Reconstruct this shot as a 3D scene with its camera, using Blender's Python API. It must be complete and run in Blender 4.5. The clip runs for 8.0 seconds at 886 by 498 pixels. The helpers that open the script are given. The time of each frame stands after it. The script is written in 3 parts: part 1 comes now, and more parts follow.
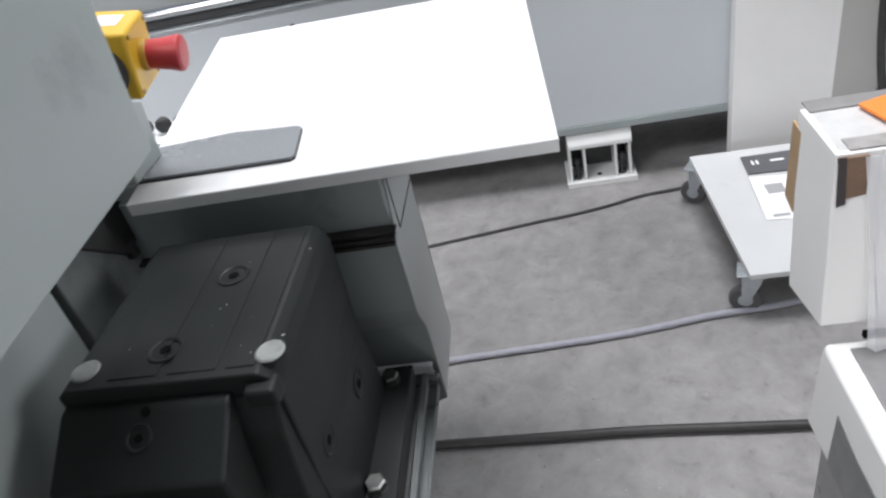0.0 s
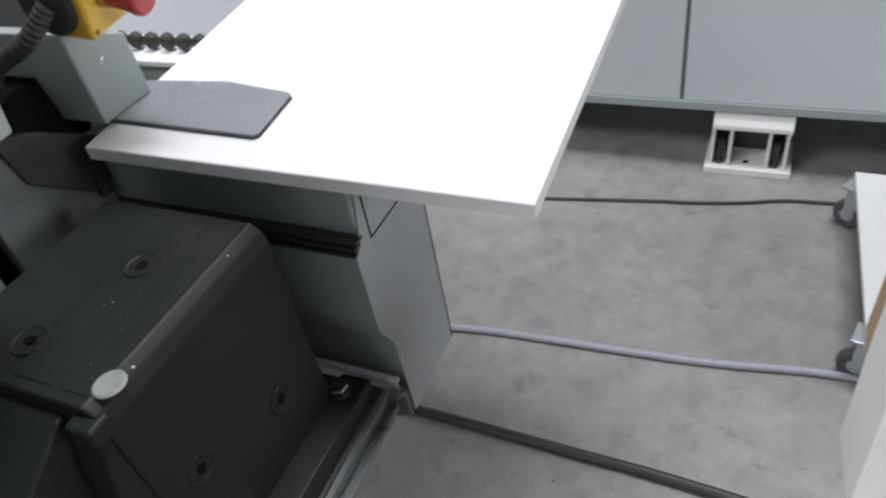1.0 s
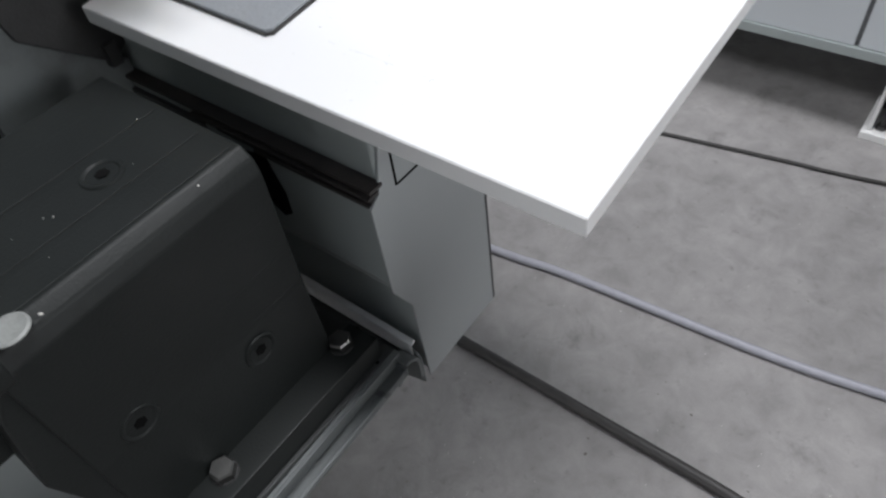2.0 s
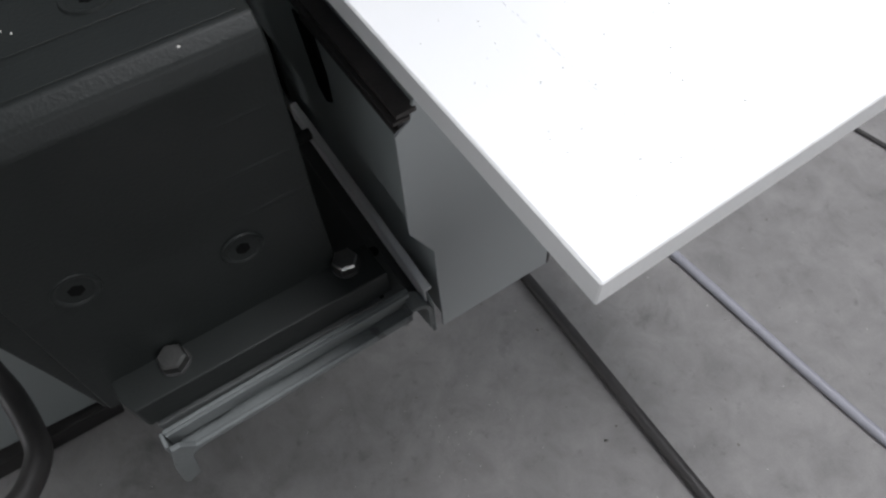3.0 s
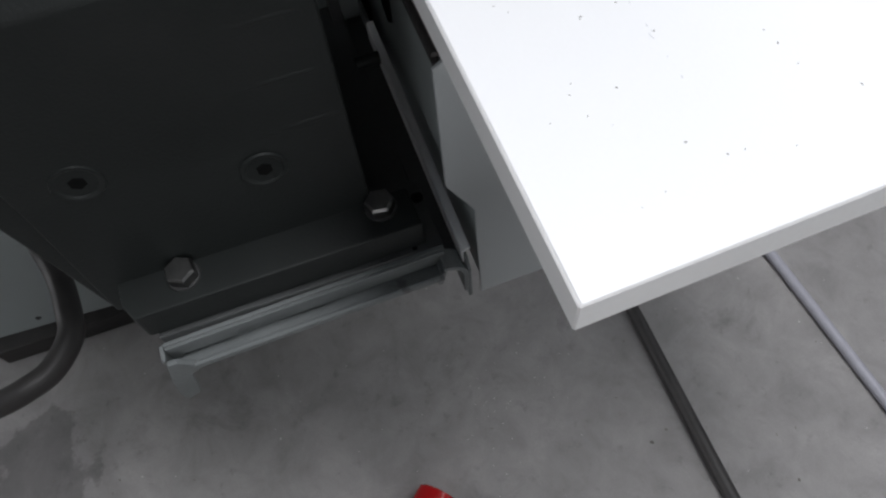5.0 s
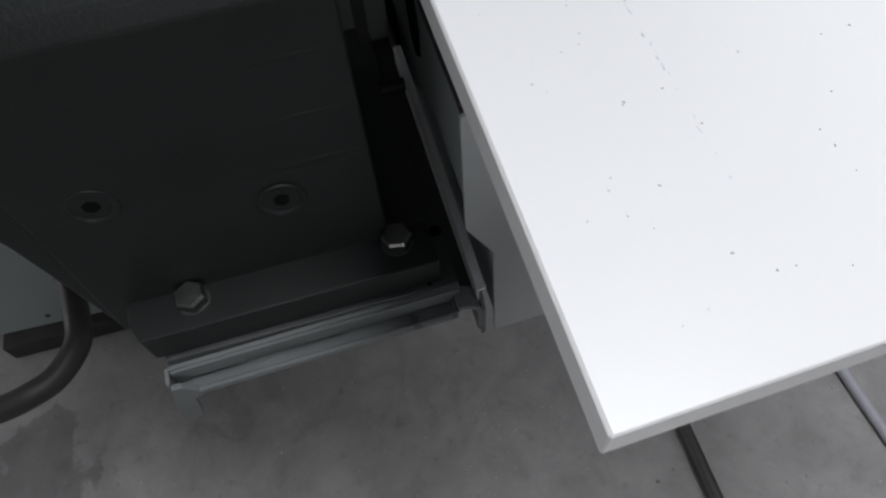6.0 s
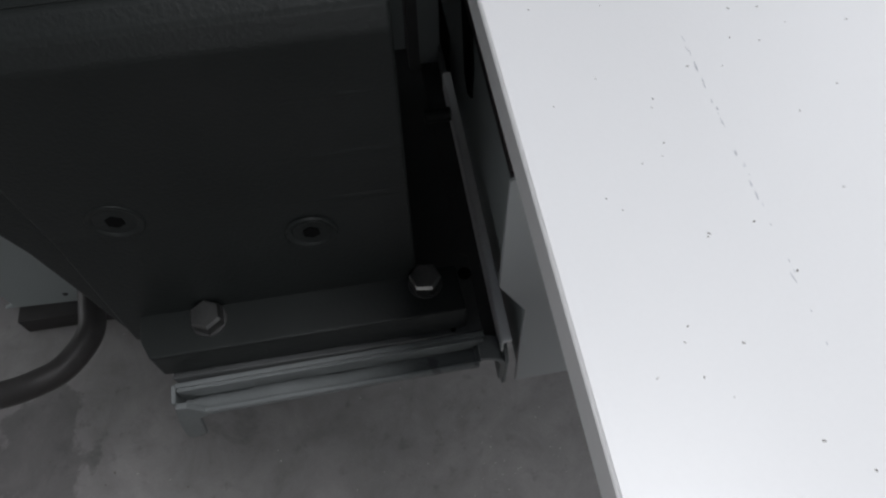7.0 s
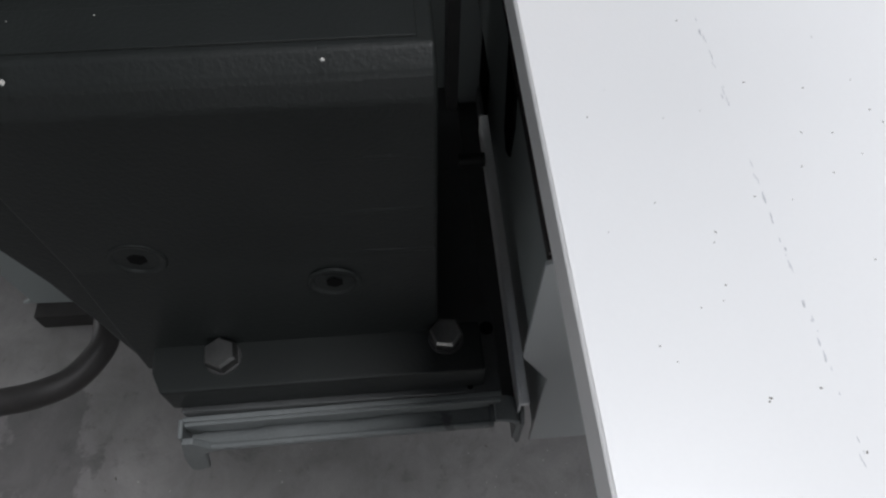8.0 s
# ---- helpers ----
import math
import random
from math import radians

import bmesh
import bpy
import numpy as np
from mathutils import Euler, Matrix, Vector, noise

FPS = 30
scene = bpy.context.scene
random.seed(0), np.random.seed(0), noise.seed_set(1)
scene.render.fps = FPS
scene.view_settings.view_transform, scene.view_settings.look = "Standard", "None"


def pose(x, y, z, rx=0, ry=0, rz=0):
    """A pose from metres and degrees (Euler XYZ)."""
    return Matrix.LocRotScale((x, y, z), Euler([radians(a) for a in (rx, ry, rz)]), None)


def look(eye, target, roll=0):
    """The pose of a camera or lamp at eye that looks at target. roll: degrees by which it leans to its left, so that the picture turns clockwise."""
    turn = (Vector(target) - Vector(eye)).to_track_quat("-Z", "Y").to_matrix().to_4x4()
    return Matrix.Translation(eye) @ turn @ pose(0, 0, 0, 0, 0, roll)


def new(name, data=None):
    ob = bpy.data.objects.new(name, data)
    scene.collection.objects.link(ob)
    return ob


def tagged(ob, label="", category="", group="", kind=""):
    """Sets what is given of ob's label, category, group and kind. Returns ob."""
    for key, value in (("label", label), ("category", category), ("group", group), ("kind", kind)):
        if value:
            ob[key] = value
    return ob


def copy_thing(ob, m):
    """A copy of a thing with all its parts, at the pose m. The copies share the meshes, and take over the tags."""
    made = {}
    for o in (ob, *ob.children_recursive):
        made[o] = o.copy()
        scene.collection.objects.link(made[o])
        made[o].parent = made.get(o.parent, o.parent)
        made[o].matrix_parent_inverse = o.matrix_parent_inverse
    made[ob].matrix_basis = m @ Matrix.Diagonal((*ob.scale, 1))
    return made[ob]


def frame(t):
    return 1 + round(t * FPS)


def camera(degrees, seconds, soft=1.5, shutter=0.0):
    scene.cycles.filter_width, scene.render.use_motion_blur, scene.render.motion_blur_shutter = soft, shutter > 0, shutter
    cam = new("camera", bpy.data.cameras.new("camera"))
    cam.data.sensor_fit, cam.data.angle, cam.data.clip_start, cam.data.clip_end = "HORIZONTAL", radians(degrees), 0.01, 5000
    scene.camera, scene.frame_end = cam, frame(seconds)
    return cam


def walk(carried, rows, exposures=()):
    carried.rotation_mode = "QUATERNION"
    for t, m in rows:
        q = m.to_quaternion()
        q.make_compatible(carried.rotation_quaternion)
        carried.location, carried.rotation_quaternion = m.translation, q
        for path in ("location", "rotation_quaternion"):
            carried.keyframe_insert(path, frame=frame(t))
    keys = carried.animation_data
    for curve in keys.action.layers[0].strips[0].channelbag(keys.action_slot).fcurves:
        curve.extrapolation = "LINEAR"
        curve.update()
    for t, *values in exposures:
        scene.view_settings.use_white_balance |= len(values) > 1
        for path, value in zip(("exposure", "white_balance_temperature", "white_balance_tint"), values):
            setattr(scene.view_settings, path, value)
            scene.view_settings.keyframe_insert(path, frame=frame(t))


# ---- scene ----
cam = camera(65.1, 8.0, soft=2.3, shutter=0.25)

PATH = [
    (0, (-0.008, -0.637, 1.236), (-0.351, 0.968, 0.093), -14.4),
    (0.5, (0.075, -0.5, 1.241), (-0.38, 1.024, 0.029), -13.9),
    (1, (0.146, -0.403, 1.231), (-0.621, 0.917, -0.061), -11.3),
    (1.5, (0.152, -0.327, 1.207), (-0.769, 0.817, -0.15), -11.2),
    (2, (0.116, -0.234, 1.173), (-0.808, 0.728, -0.317), -9.1),
    (2.2, (0.1, -0.204, 1.157), (-0.83, 0.661, -0.388), -7.5),
    (3.5, (0.077, -0.069, 1.089), (-0.885, 0.344, -0.615), -3.8),
    (4, (0.075, -0.057, 1.069), (-0.889, 0.264, -0.654), -6.6),
    (4.5, (0.068, -0.051, 1.057), (-0.893, 0.192, -0.68), -8.0),
    (6, (0.033, -0.041, 1.06), (-0.963, 0.154, -0.663), -5.4),
    (6.5, (0.009, -0.04, 1.058), (-0.994, 0.116, -0.665), -4.2),
    (7, (-0.007, -0.04, 1.057), (-1.021, 0.098, -0.661), -1.7),
    (7.5, (-0.03, -0.041, 1.057), (-1.063, 0.067, -0.652), -0.4),
    (8, (-0.041, -0.042, 1.062), (-1.088, 0.049, -0.639), 0.7),
]
walk(cam, [(t, look(eye, target, roll)) for t, eye, target, roll in PATH],
     exposures=[(0, 0.08), (0.5, -0.06), (1, -0.08), (2.2, -0.16), (3.5, -0.3), (4.5, -0.32), (6, -0.62), (7, -0.8), (8, -0.64)])

# ---- light ----
world = bpy.data.worlds.new("sky")
scene.world = world
world.use_nodes = True
wn = world.node_tree
sky = wn.nodes.new("ShaderNodeTexSky")
sky.sky_type, sky.sun_disc, sky.sun_elevation, sky.sun_rotation = "NISHITA", False, radians(50), radians(20)
wn.links.new(sky.outputs[0], wn.nodes["Background"].inputs[0])
wn.nodes["Background"].inputs[1].default_value = 0.1


def skylight(name, m, sx, sy, power, colour=(0.965, 0.97, 1.0)):
    """Daylight as one area lamp, for an assumed, unseen opening of the hall."""
    data = bpy.data.lights.new(name, "AREA")
    data.shape, data.size, data.size_y, data.energy, data.color = "RECTANGLE", sx, sy, power, colour
    lamp = new(name, data)
    lamp.matrix_world = m
    return lamp


skylight("overhead_lamp", pose(-1.1, 4.4, 4.9), 7.0, 1.6, 110)
skylight("overhead_lamp", pose(0.28, 1.0, 4.9), 2.3, 1.2, 195)
skylight("side_fill_lamp", pose(-0.5, 6.85, 2.9, -90, 0, 0), 7.0, 1.5, 120)
# Added fill for south-facing sides; the wall behind it is closed.
skylight("side_fill_lamp", pose(-3.0, -6.85, 2.3, 90, 0, 0), 5.0, 1.5, 230)
# Added lamp that lifts the east-facing sides; its window is assumed.
skylight("side_fill_lamp", pose(6.85, 0.1, 2.5, 90, 0, 90), 2.0, 2.0, 140)
# Added south-west fill that brightens the white cartons' sides.
skylight("overhead_lamp", pose(-2.6, -2.5, 4.9), 2.4, 1.4, 190)

# ---- materials ----


def material(name, colour, rough=0.5, metal=0.0, spread=0.12, scale=6.0, grain=0.0, grain_scale=400.0,
             rough_spread=0.08, dirt=None, dirt_scale=3.0, dirt_from=0.6, dirt_to=0.75, coat=0.0, spec=0.5):
    """Colour that wanders at two scales, optional dirt patches, fine relief."""
    m = bpy.data.materials.new(name)
    m.use_nodes = True
    t = m.node_tree
    b = t.nodes["Principled BSDF"]
    tc = t.nodes.new("ShaderNodeTexCoord")
    big = t.nodes.new("ShaderNodeTexNoise")
    big.inputs["Scale"].default_value, big.inputs["Detail"].default_value = scale, 6
    t.links.new(tc.outputs["Object"], big.inputs["Vector"])
    fine = t.nodes.new("ShaderNodeTexNoise")
    fine.inputs["Scale"].default_value, fine.inputs["Detail"].default_value = grain_scale, 3
    t.links.new(tc.outputs["Object"], fine.inputs["Vector"])
    both = t.nodes.new("ShaderNodeMix")
    both.data_type = "FLOAT"
    both.inputs[0].default_value = 0.3
    t.links.new(big.outputs["Fac"], both.inputs[2])
    t.links.new(fine.outputs["Fac"], both.inputs[3])
    ramp = t.nodes.new("ShaderNodeValToRGB")
    lo, hi = ramp.color_ramp.elements
    lo.position, hi.position = 0.3, 0.7
    lo.color = (*[c * (1 - spread) for c in colour], 1)
    hi.color = (*[min(1, c * (1 + spread)) for c in colour], 1)
    t.links.new(both.outputs[0], ramp.inputs[0])
    out = ramp.outputs[0]
    if dirt:
        d = t.nodes.new("ShaderNodeTexNoise")
        d.inputs["Scale"].default_value, d.inputs["Detail"].default_value, d.inputs["Roughness"].default_value = dirt_scale, 8, 0.65
        t.links.new(tc.outputs["Object"], d.inputs["Vector"])
        dr = t.nodes.new("ShaderNodeMapRange")
        dr.inputs[1].default_value, dr.inputs[2].default_value = dirt_from, dirt_to
        t.links.new(d.outputs["Fac"], dr.inputs[0])
        mix = t.nodes.new("ShaderNodeMix")
        mix.data_type = "RGBA"
        t.links.new(dr.outputs[0], mix.inputs[0])
        t.links.new(out, mix.inputs[6])
        mix.inputs[7].default_value = (*dirt, 1)
        out = mix.outputs[2]
    t.links.new(out, b.inputs["Base Color"])
    rr = t.nodes.new("ShaderNodeMapRange")
    rr.inputs[3].default_value, rr.inputs[4].default_value = max(0.03, rough - rough_spread), min(1, rough + rough_spread)
    t.links.new(big.outputs["Fac"], rr.inputs[0])
    t.links.new(rr.outputs[0], b.inputs["Roughness"])
    b.inputs["Metallic"].default_value = metal
    b.inputs["Coat Weight"].default_value = coat
    b.inputs["Specular IOR Level"].default_value = spec
    if grain:
        bump = t.nodes.new("ShaderNodeBump")
        bump.inputs["Strength"].default_value, bump.inputs["Distance"].default_value = grain, 0.001
        t.links.new(fine.outputs["Fac"], bump.inputs["Height"])
        t.links.new(bump.outputs[0], b.inputs["Normal"])
    return m


def concrete_floor():
    """Trowelled concrete: cloudy greys, dark scuffs, pale dust, pores."""
    m = bpy.data.materials.new("concrete")
    m.use_nodes = True
    t = m.node_tree
    b = t.nodes["Principled BSDF"]
    tc = t.nodes.new("ShaderNodeTexCoord")

    def cloud(scale, detail, rough, a, z, lo, hi, distort=0.0):
        n = t.nodes.new("ShaderNodeTexNoise")
        n.inputs["Scale"].default_value, n.inputs["Detail"].default_value = scale, detail
        n.inputs["Roughness"].default_value, n.inputs["Distortion"].default_value = rough, distort
        t.links.new(tc.outputs["Object"], n.inputs["Vector"])
        r = t.nodes.new("ShaderNodeMapRange")
        for i, v in enumerate((a, z, lo, hi)):
            r.inputs[i + 1].default_value = v
        t.links.new(n.outputs["Fac"], r.inputs[0])
        return r.outputs[0], n

    def times(a, c):
        n = t.nodes.new("ShaderNodeMath")
        n.operation = "MULTIPLY"
        t.links.new(a, n.inputs[0])
        t.links.new(c, n.inputs[1])
        return n.outputs[0]

    v1, _ = cloud(2.2, 6, 0.6, 0.3, 0.7, 0.86, 1.14)
    v2, _ = cloud(14, 8, 0.66, 0.32, 0.68, 0.80, 1.16, 0.4)
    v3, _ = cloud(7.0, 7, 0.68, 0.58, 0.72, 1.0, 0.68, 0.5)
    v4, _ = cloud(38, 6, 0.6, 0.60, 0.74, 1.0, 0.76, 0.25)
    v5, fine = cloud(420, 3, 0.6, 0.3, 0.7, 0.94, 1.06)
    # a damp patch with a ragged rim
    sep = t.nodes.new("ShaderNodeVectorMath")
    sep.operation = "DISTANCE"
    sep.inputs[1].default_value = (-0.37, -0.61, 0.0)
    t.links.new(tc.outputs["Object"], sep.inputs[0])
    ragged = t.nodes.new("ShaderNodeMath")
    ragged.operation = "MULTIPLY_ADD"
    rim, _ = cloud(12, 5, 0.6, 0.3, 0.7, -0.05, 0.05)
    t.links.new(rim, ragged.inputs[0])
    ragged.inputs[1].default_value = 1.0
    t.links.new(sep.outputs["Value"], ragged.inputs[2])
    damp = t.nodes.new("ShaderNodeMapRange")
    for i, q in enumerate((0.085, 0.1, 0.66, 1.0)):
        damp.inputs[i + 1].default_value = q
    t.links.new(ragged.outputs[0], damp.inputs[0])
    v = times(times(times(times(times(v1, v2), v3), v4), v5), damp.outputs[0])
    col = t.nodes.new("ShaderNodeMix")
    col.data_type, col.blend_type = "RGBA", "MULTIPLY"
    col.inputs[0].default_value = 1.0
    col.inputs[6].default_value = (0.268, 0.258, 0.254, 1)
    t.links.new(v, col.inputs[7])
    t.links.new(col.outputs[2], b.inputs["Base Color"])
    b.inputs["Roughness"].default_value = 0.62
    bump = t.nodes.new("ShaderNodeBump")
    bump.inputs["Strength"].default_value, bump.inputs["Distance"].default_value = 0.25, 0.001
    t.links.new(fine.outputs["Fac"], bump.inputs["Height"])
    t.links.new(bump.outputs[0], b.inputs["Normal"])
    return m


CONCRETE = concrete_floor()
GREY = material("grey_machine_paint", (0.35, 0.37, 0.37), 0.42, spread=0.05, grain=0.10, grain_scale=900)
GREY_GREEN = material("grey_green_machine_paint", (0.33, 0.365, 0.36), 0.45, spread=0.06, grain=0.12, grain_scale=800, dirt=(0.16, 0.17, 0.165), dirt_scale=5, dirt_from=0.62, dirt_to=0.85)
# Grey-green paint with the shade on the inner wall put into its colour.
INNER = material("shaded_inner_paint", (0.15, 0.165, 0.165), 0.5, spread=0.12, grain=0.12, grain_scale=800, dirt=(0.05, 0.05, 0.048), dirt_scale=7, dirt_from=0.5, dirt_to=0.75)
PALE = material("pale_grey_cabinet_paint", (0.60, 0.635, 0.66), 0.45, spread=0.03, scale=2, grain=0.08, grain_scale=900)
CAST = material("dark_casting_paint", (0.0155, 0.0178, 0.0172), 0.46, spread=0.18, scale=9, grain=0.3, grain_scale=420, dirt=(0.02, 0.0215, 0.021), dirt_scale=7, dirt_from=0.55, dirt_to=0.8, spec=0.22)
BRACKET = material("worn_bracket_paint", (0.14, 0.152, 0.152), 0.5, spread=0.15, scale=25, grain=0.3, grain_scale=350, dirt=(0.08, 0.085, 0.085), dirt_scale=30, dirt_from=0.6, dirt_to=0.66)
FOOTPLATE = material("worn_dark_plate", (0.05, 0.053, 0.053), 0.5, spread=0.25, scale=22, grain=0.3, grain_scale=350)
DARKSTEEL = material("dark_oily_steel", (0.05, 0.05, 0.05), 0.5, metal=0.3, spread=0.3, scale=30, grain=0.4)
# Near-black that stands in for the shade inside holes, slots and gaps.
BLACK = material("recess_shade", (0.006, 0.006, 0.006), 0.85, spread=0.2, spec=0.05)
RUBBER = material("black_rubber", (0.032, 0.030, 0.029), 0.5, spread=0.3, scale=40, grain=0.3, grain_scale=600)
SEAL = material("brown_black_seal", (0.035, 0.03, 0.028), 0.55, spread=0.4, scale=40, grain=0.4)
BOLT = material("bright_steel_bolt", (0.21, 0.21, 0.205), 0.36, metal=1.0, spread=0.2, scale=60, grain=0.2)
CHROME = material("polished_steel", (0.6, 0.61, 0.62), 0.16, metal=1.0, spread=0.06)
ZINC = material("zinc_plated_steel", (0.5, 0.54, 0.56), 0.34, metal=0.8, spread=0.15, scale=40)
MELAMINE = material("white_melamine", (0.80, 0.805, 0.81), 0.34, spread=0.015, grain=0.04, grain_scale=700, rough_spread=0.04)
EDGE = material("board_edging", (0.78, 0.78, 0.775), 0.45, spread=0.03, grain=0.15)
PLATE = material("grey_hammered_plate", (0.25, 0.265, 0.28), 0.27, metal=0.0, spread=0.05, scale=15, grain=0.7, grain_scale=260, rough_spread=0.03)
WHITE = material("white_paint", (0.74, 0.74, 0.73), 0.5, spread=0.04, grain=0.15, dirt=(0.45, 0.43, 0.4), dirt_scale=14, dirt_from=0.64, dirt_to=0.8)
CARTONW = material("white_carton", (0.86, 0.85, 0.83), 0.6, spread=0.03, grain=0.1)
CARTONB = material("brown_cardboard", (0.42, 0.29, 0.17), 0.75, spread=0.12, scale=30, grain=0.3)
YELLOW = material("yellow_plastic", (0.66, 0.40, 0.025), 0.4, spread=0.05, grain=0.06)
RED = material("red_plastic", (0.44, 0.035, 0.04), 0.42, spread=0.08, grain=0.05)
REDCAN = material("red_glossy_plastic", (0.42, 0.012, 0.014), 0.12, spread=0.05)
ORANGE = material("orange_card", (0.80, 0.22, 0.03), 0.5, spread=0.05)
PAPER = material("white_paper", (0.84, 0.84, 0.84), 0.6, spread=0.02)
INK = material("grey_print", (0.10, 0.10, 0.11), 0.5, spread=0.1)
GREYCABLE = material("grey_cable_sheath", (0.33, 0.33, 0.37), 0.45, spread=0.08, scale=60, grain=0.2)
PLUG = material("pale_plug", (0.25, 0.26, 0.25), 0.5, spread=0.25, scale=60, grain=0.3)
WALL = material("hall_wall", (0.36, 0.36, 0.36), 0.8, spread=0.06, scale=2)
CEIL = material("hall_ceiling", (0.4, 0.4, 0.4), 0.8, spread=0.05, scale=2)
CRUMB_P = material("pale_crumb", (0.50, 0.49, 0.46), 0.8, spread=0.2)
CRUMB_D = material("dark_crumb", (0.19, 0.18, 0.165), 0.8, spread=0.4)
SCUFF = material("grey_scuff", (0.60, 0.61, 0.64), 0.6, spread=0.3)


def film_material():
    """Clear stretch film, crumpled."""
    m = bpy.data.materials.new("stretch_film")
    m.use_nodes = True
    t = m.node_tree
    b = t.nodes["Principled BSDF"]
    b.inputs["Base Color"].default_value = (0.82, 0.82, 0.85, 1)
    b.inputs["Roughness"].default_value = 0.09
    b.inputs["Alpha"].default_value = 0.5
    return m


FILM = film_material()

# ---- mesh helpers ----


def bm_box(x0, x1, y0, y1, z0, z1, bev=0.0, seg=2):
    bm = bmesh.new()
    bmesh.ops.create_cube(bm, size=1.0)
    for v in bm.verts:
        v.co = Vector(((x0 + x1) / 2 + v.co.x * (x1 - x0), (y0 + y1) / 2 + v.co.y * (y1 - y0), (z0 + z1) / 2 + v.co.z * (z1 - z0)))
    if bev:
        bmesh.ops.bevel(bm, geom=bm.edges[:], offset=bev, segments=seg, profile=0.5, affect="EDGES")
    return bm


def bm_prism(pts, axis, a, b, bev=0.0, seg=2):
    """A polygon drawn across an axis (x: y,z; y: x,z; z: x,y) and drawn out from a to b."""
    bm = bmesh.new()

    def at(p, s):
        return {"x": (s, p[0], p[1]), "y": (p[0], s, p[1]), "z": (p[0], p[1], s)}[axis]
    lo = [bm.verts.new(at(p, a)) for p in pts]
    hi = [bm.verts.new(at(p, b)) for p in pts]
    bm.faces.new(lo)
    bm.faces.new(hi)
    n = len(pts)
    for i in range(n):
        bm.faces.new((lo[i], lo[(i + 1) % n], hi[(i + 1) % n], hi[i]))
    bmesh.ops.recalc_face_normals(bm, faces=bm.faces)
    if bev:
        bmesh.ops.bevel(bm, geom=bm.edges[:], offset=bev, segments=seg, profile=0.5, affect="EDGES")
    return bm


def turned(axis):
    return Vector((0, 0, 1)).rotation_difference(Vector(axis)).to_matrix().to_4x4()


def bm_lathe(profile, origin=(0, 0, 0), axis=(0, 0, 1), seg=24):
    """Radius and height pairs, turned round an axis."""
    bm = bmesh.new()
    rings = []
    for r, hgt in profile:
        if r < 1e-6:
            rings.append([bm.verts.new((0, 0, hgt))])
        else:
            rings.append([bm.verts.new((r * math.cos(k * math.tau / seg), r * math.sin(k * math.tau / seg), hgt)) for k in range(seg)])
    for a, b in zip(rings, rings[1:]):
        for k in range(seg):
            j = (k + 1) % seg
            if len(a) == 1 and len(b) == 1:
                continue
            if len(a) == 1:
                bm.faces.new((a[0], b[j], b[k]))
            elif len(b) == 1:
                bm.faces.new((a[k], a[j], b[0]))
            else:
                bm.faces.new((a[k], a[j], b[j], b[k]))
    bmesh.ops.recalc_face_normals(bm, faces=bm.faces)
    bm.transform(Matrix.Translation(origin) @ turned(axis))
    return bm


def bm_cyl(origin, axis, r, length, seg=24, bev=0.0):
    c = min(bev or r * 0.06, length * 0.3)
    return bm_lathe([(0, 0), (r - c, 0), (r, c), (r, length - c), (r - c, length), (0, length)], origin, axis, seg)


def curve_points(pts, steps=8):
    """A smooth run through a few points."""
    p = [Vector(q) for q in pts]
    p = [2 * p[0] - p[1]] + p + [2 * p[-1] - p[-2]]
    out = []
    for i in range(1, len(p) - 2):
        for s in range(steps):
            u = s / steps
            out.append(0.5 * (2 * p[i] + (p[i + 1] - p[i - 1]) * u + (2 * p[i - 1] - 5 * p[i] + 4 * p[i + 1] - p[i + 2]) * u * u
                              + (3 * p[i] - p[i - 1] - 3 * p[i + 1] + p[i + 2]) * u ** 3))
    return out + [p[-2]]


def bm_tube(pts, r, seg=10, steps=8, ridge=0.0):
    run = curve_points(pts, steps)
    bm = bmesh.new()
    rings, side = [], None
    for i, q in enumerate(run):
        d = (run[min(i + 1, len(run) - 1)] - run[max(i - 1, 0)]).normalized()
        side = d.orthogonal().normalized() if side is None else (side - d * side.dot(d)).normalized()
        up = d.cross(side)
        rr = r + (ridge if i % 2 else -ridge)
        rings.append([bm.verts.new(q + rr * (math.cos(k * math.tau / seg) * side + math.sin(k * math.tau / seg) * up)) for k in range(seg)])
    for a, b in zip(rings, rings[1:]):
        for k in range(seg):
            bm.faces.new((a[k], a[(k + 1) % seg], b[(k + 1) % seg], b[k]))
    bm.faces.new(rings[0])
    bm.faces.new(rings[-1])
    bmesh.ops.recalc_face_normals(bm, faces=bm.faces)
    return bm


def joined(*many):
    bm = bmesh.new()
    for one in many:
        me = bpy.data.meshes.new("piece")
        one.to_mesh(me)
        bm.from_mesh(me)
        bpy.data.meshes.remove(me)
    return bm


def mesh_of(name, bm, mat, smooth=True):
    me = bpy.data.meshes.new(name)
    bm.to_mesh(me)
    bm.free()
    me.materials.append(mat)
    if smooth:
        me.polygons.foreach_set("use_smooth", [True] * len(me.polygons))
        me.set_sharp_from_angle(angle=radians(35))
    return me


def even(ob):
    """Flat faces stay flat in the light; only the rounded edges turn."""
    mod = ob.modifiers.new("weighted", "WEIGHTED_NORMAL")
    mod.keep_sharp, mod.weight = True, 80
    return ob


def solid(name, bm, mat, label="", category="", group="", kind=""):
    return tagged(even(new(name, mesh_of(name, bm, mat))), label, category, group, kind)


def part(name, bm, mat, parent, label=""):
    ob = even(new(name, mesh_of(name, bm, mat)))
    ob.parent = parent
    return tagged(ob, label)


def thing(name, label, category, group="", at=(0, 0, 0)):
    ob = new(name)
    ob.empty_display_size = 0.05
    ob.location = at
    return tagged(ob, label, category, group)


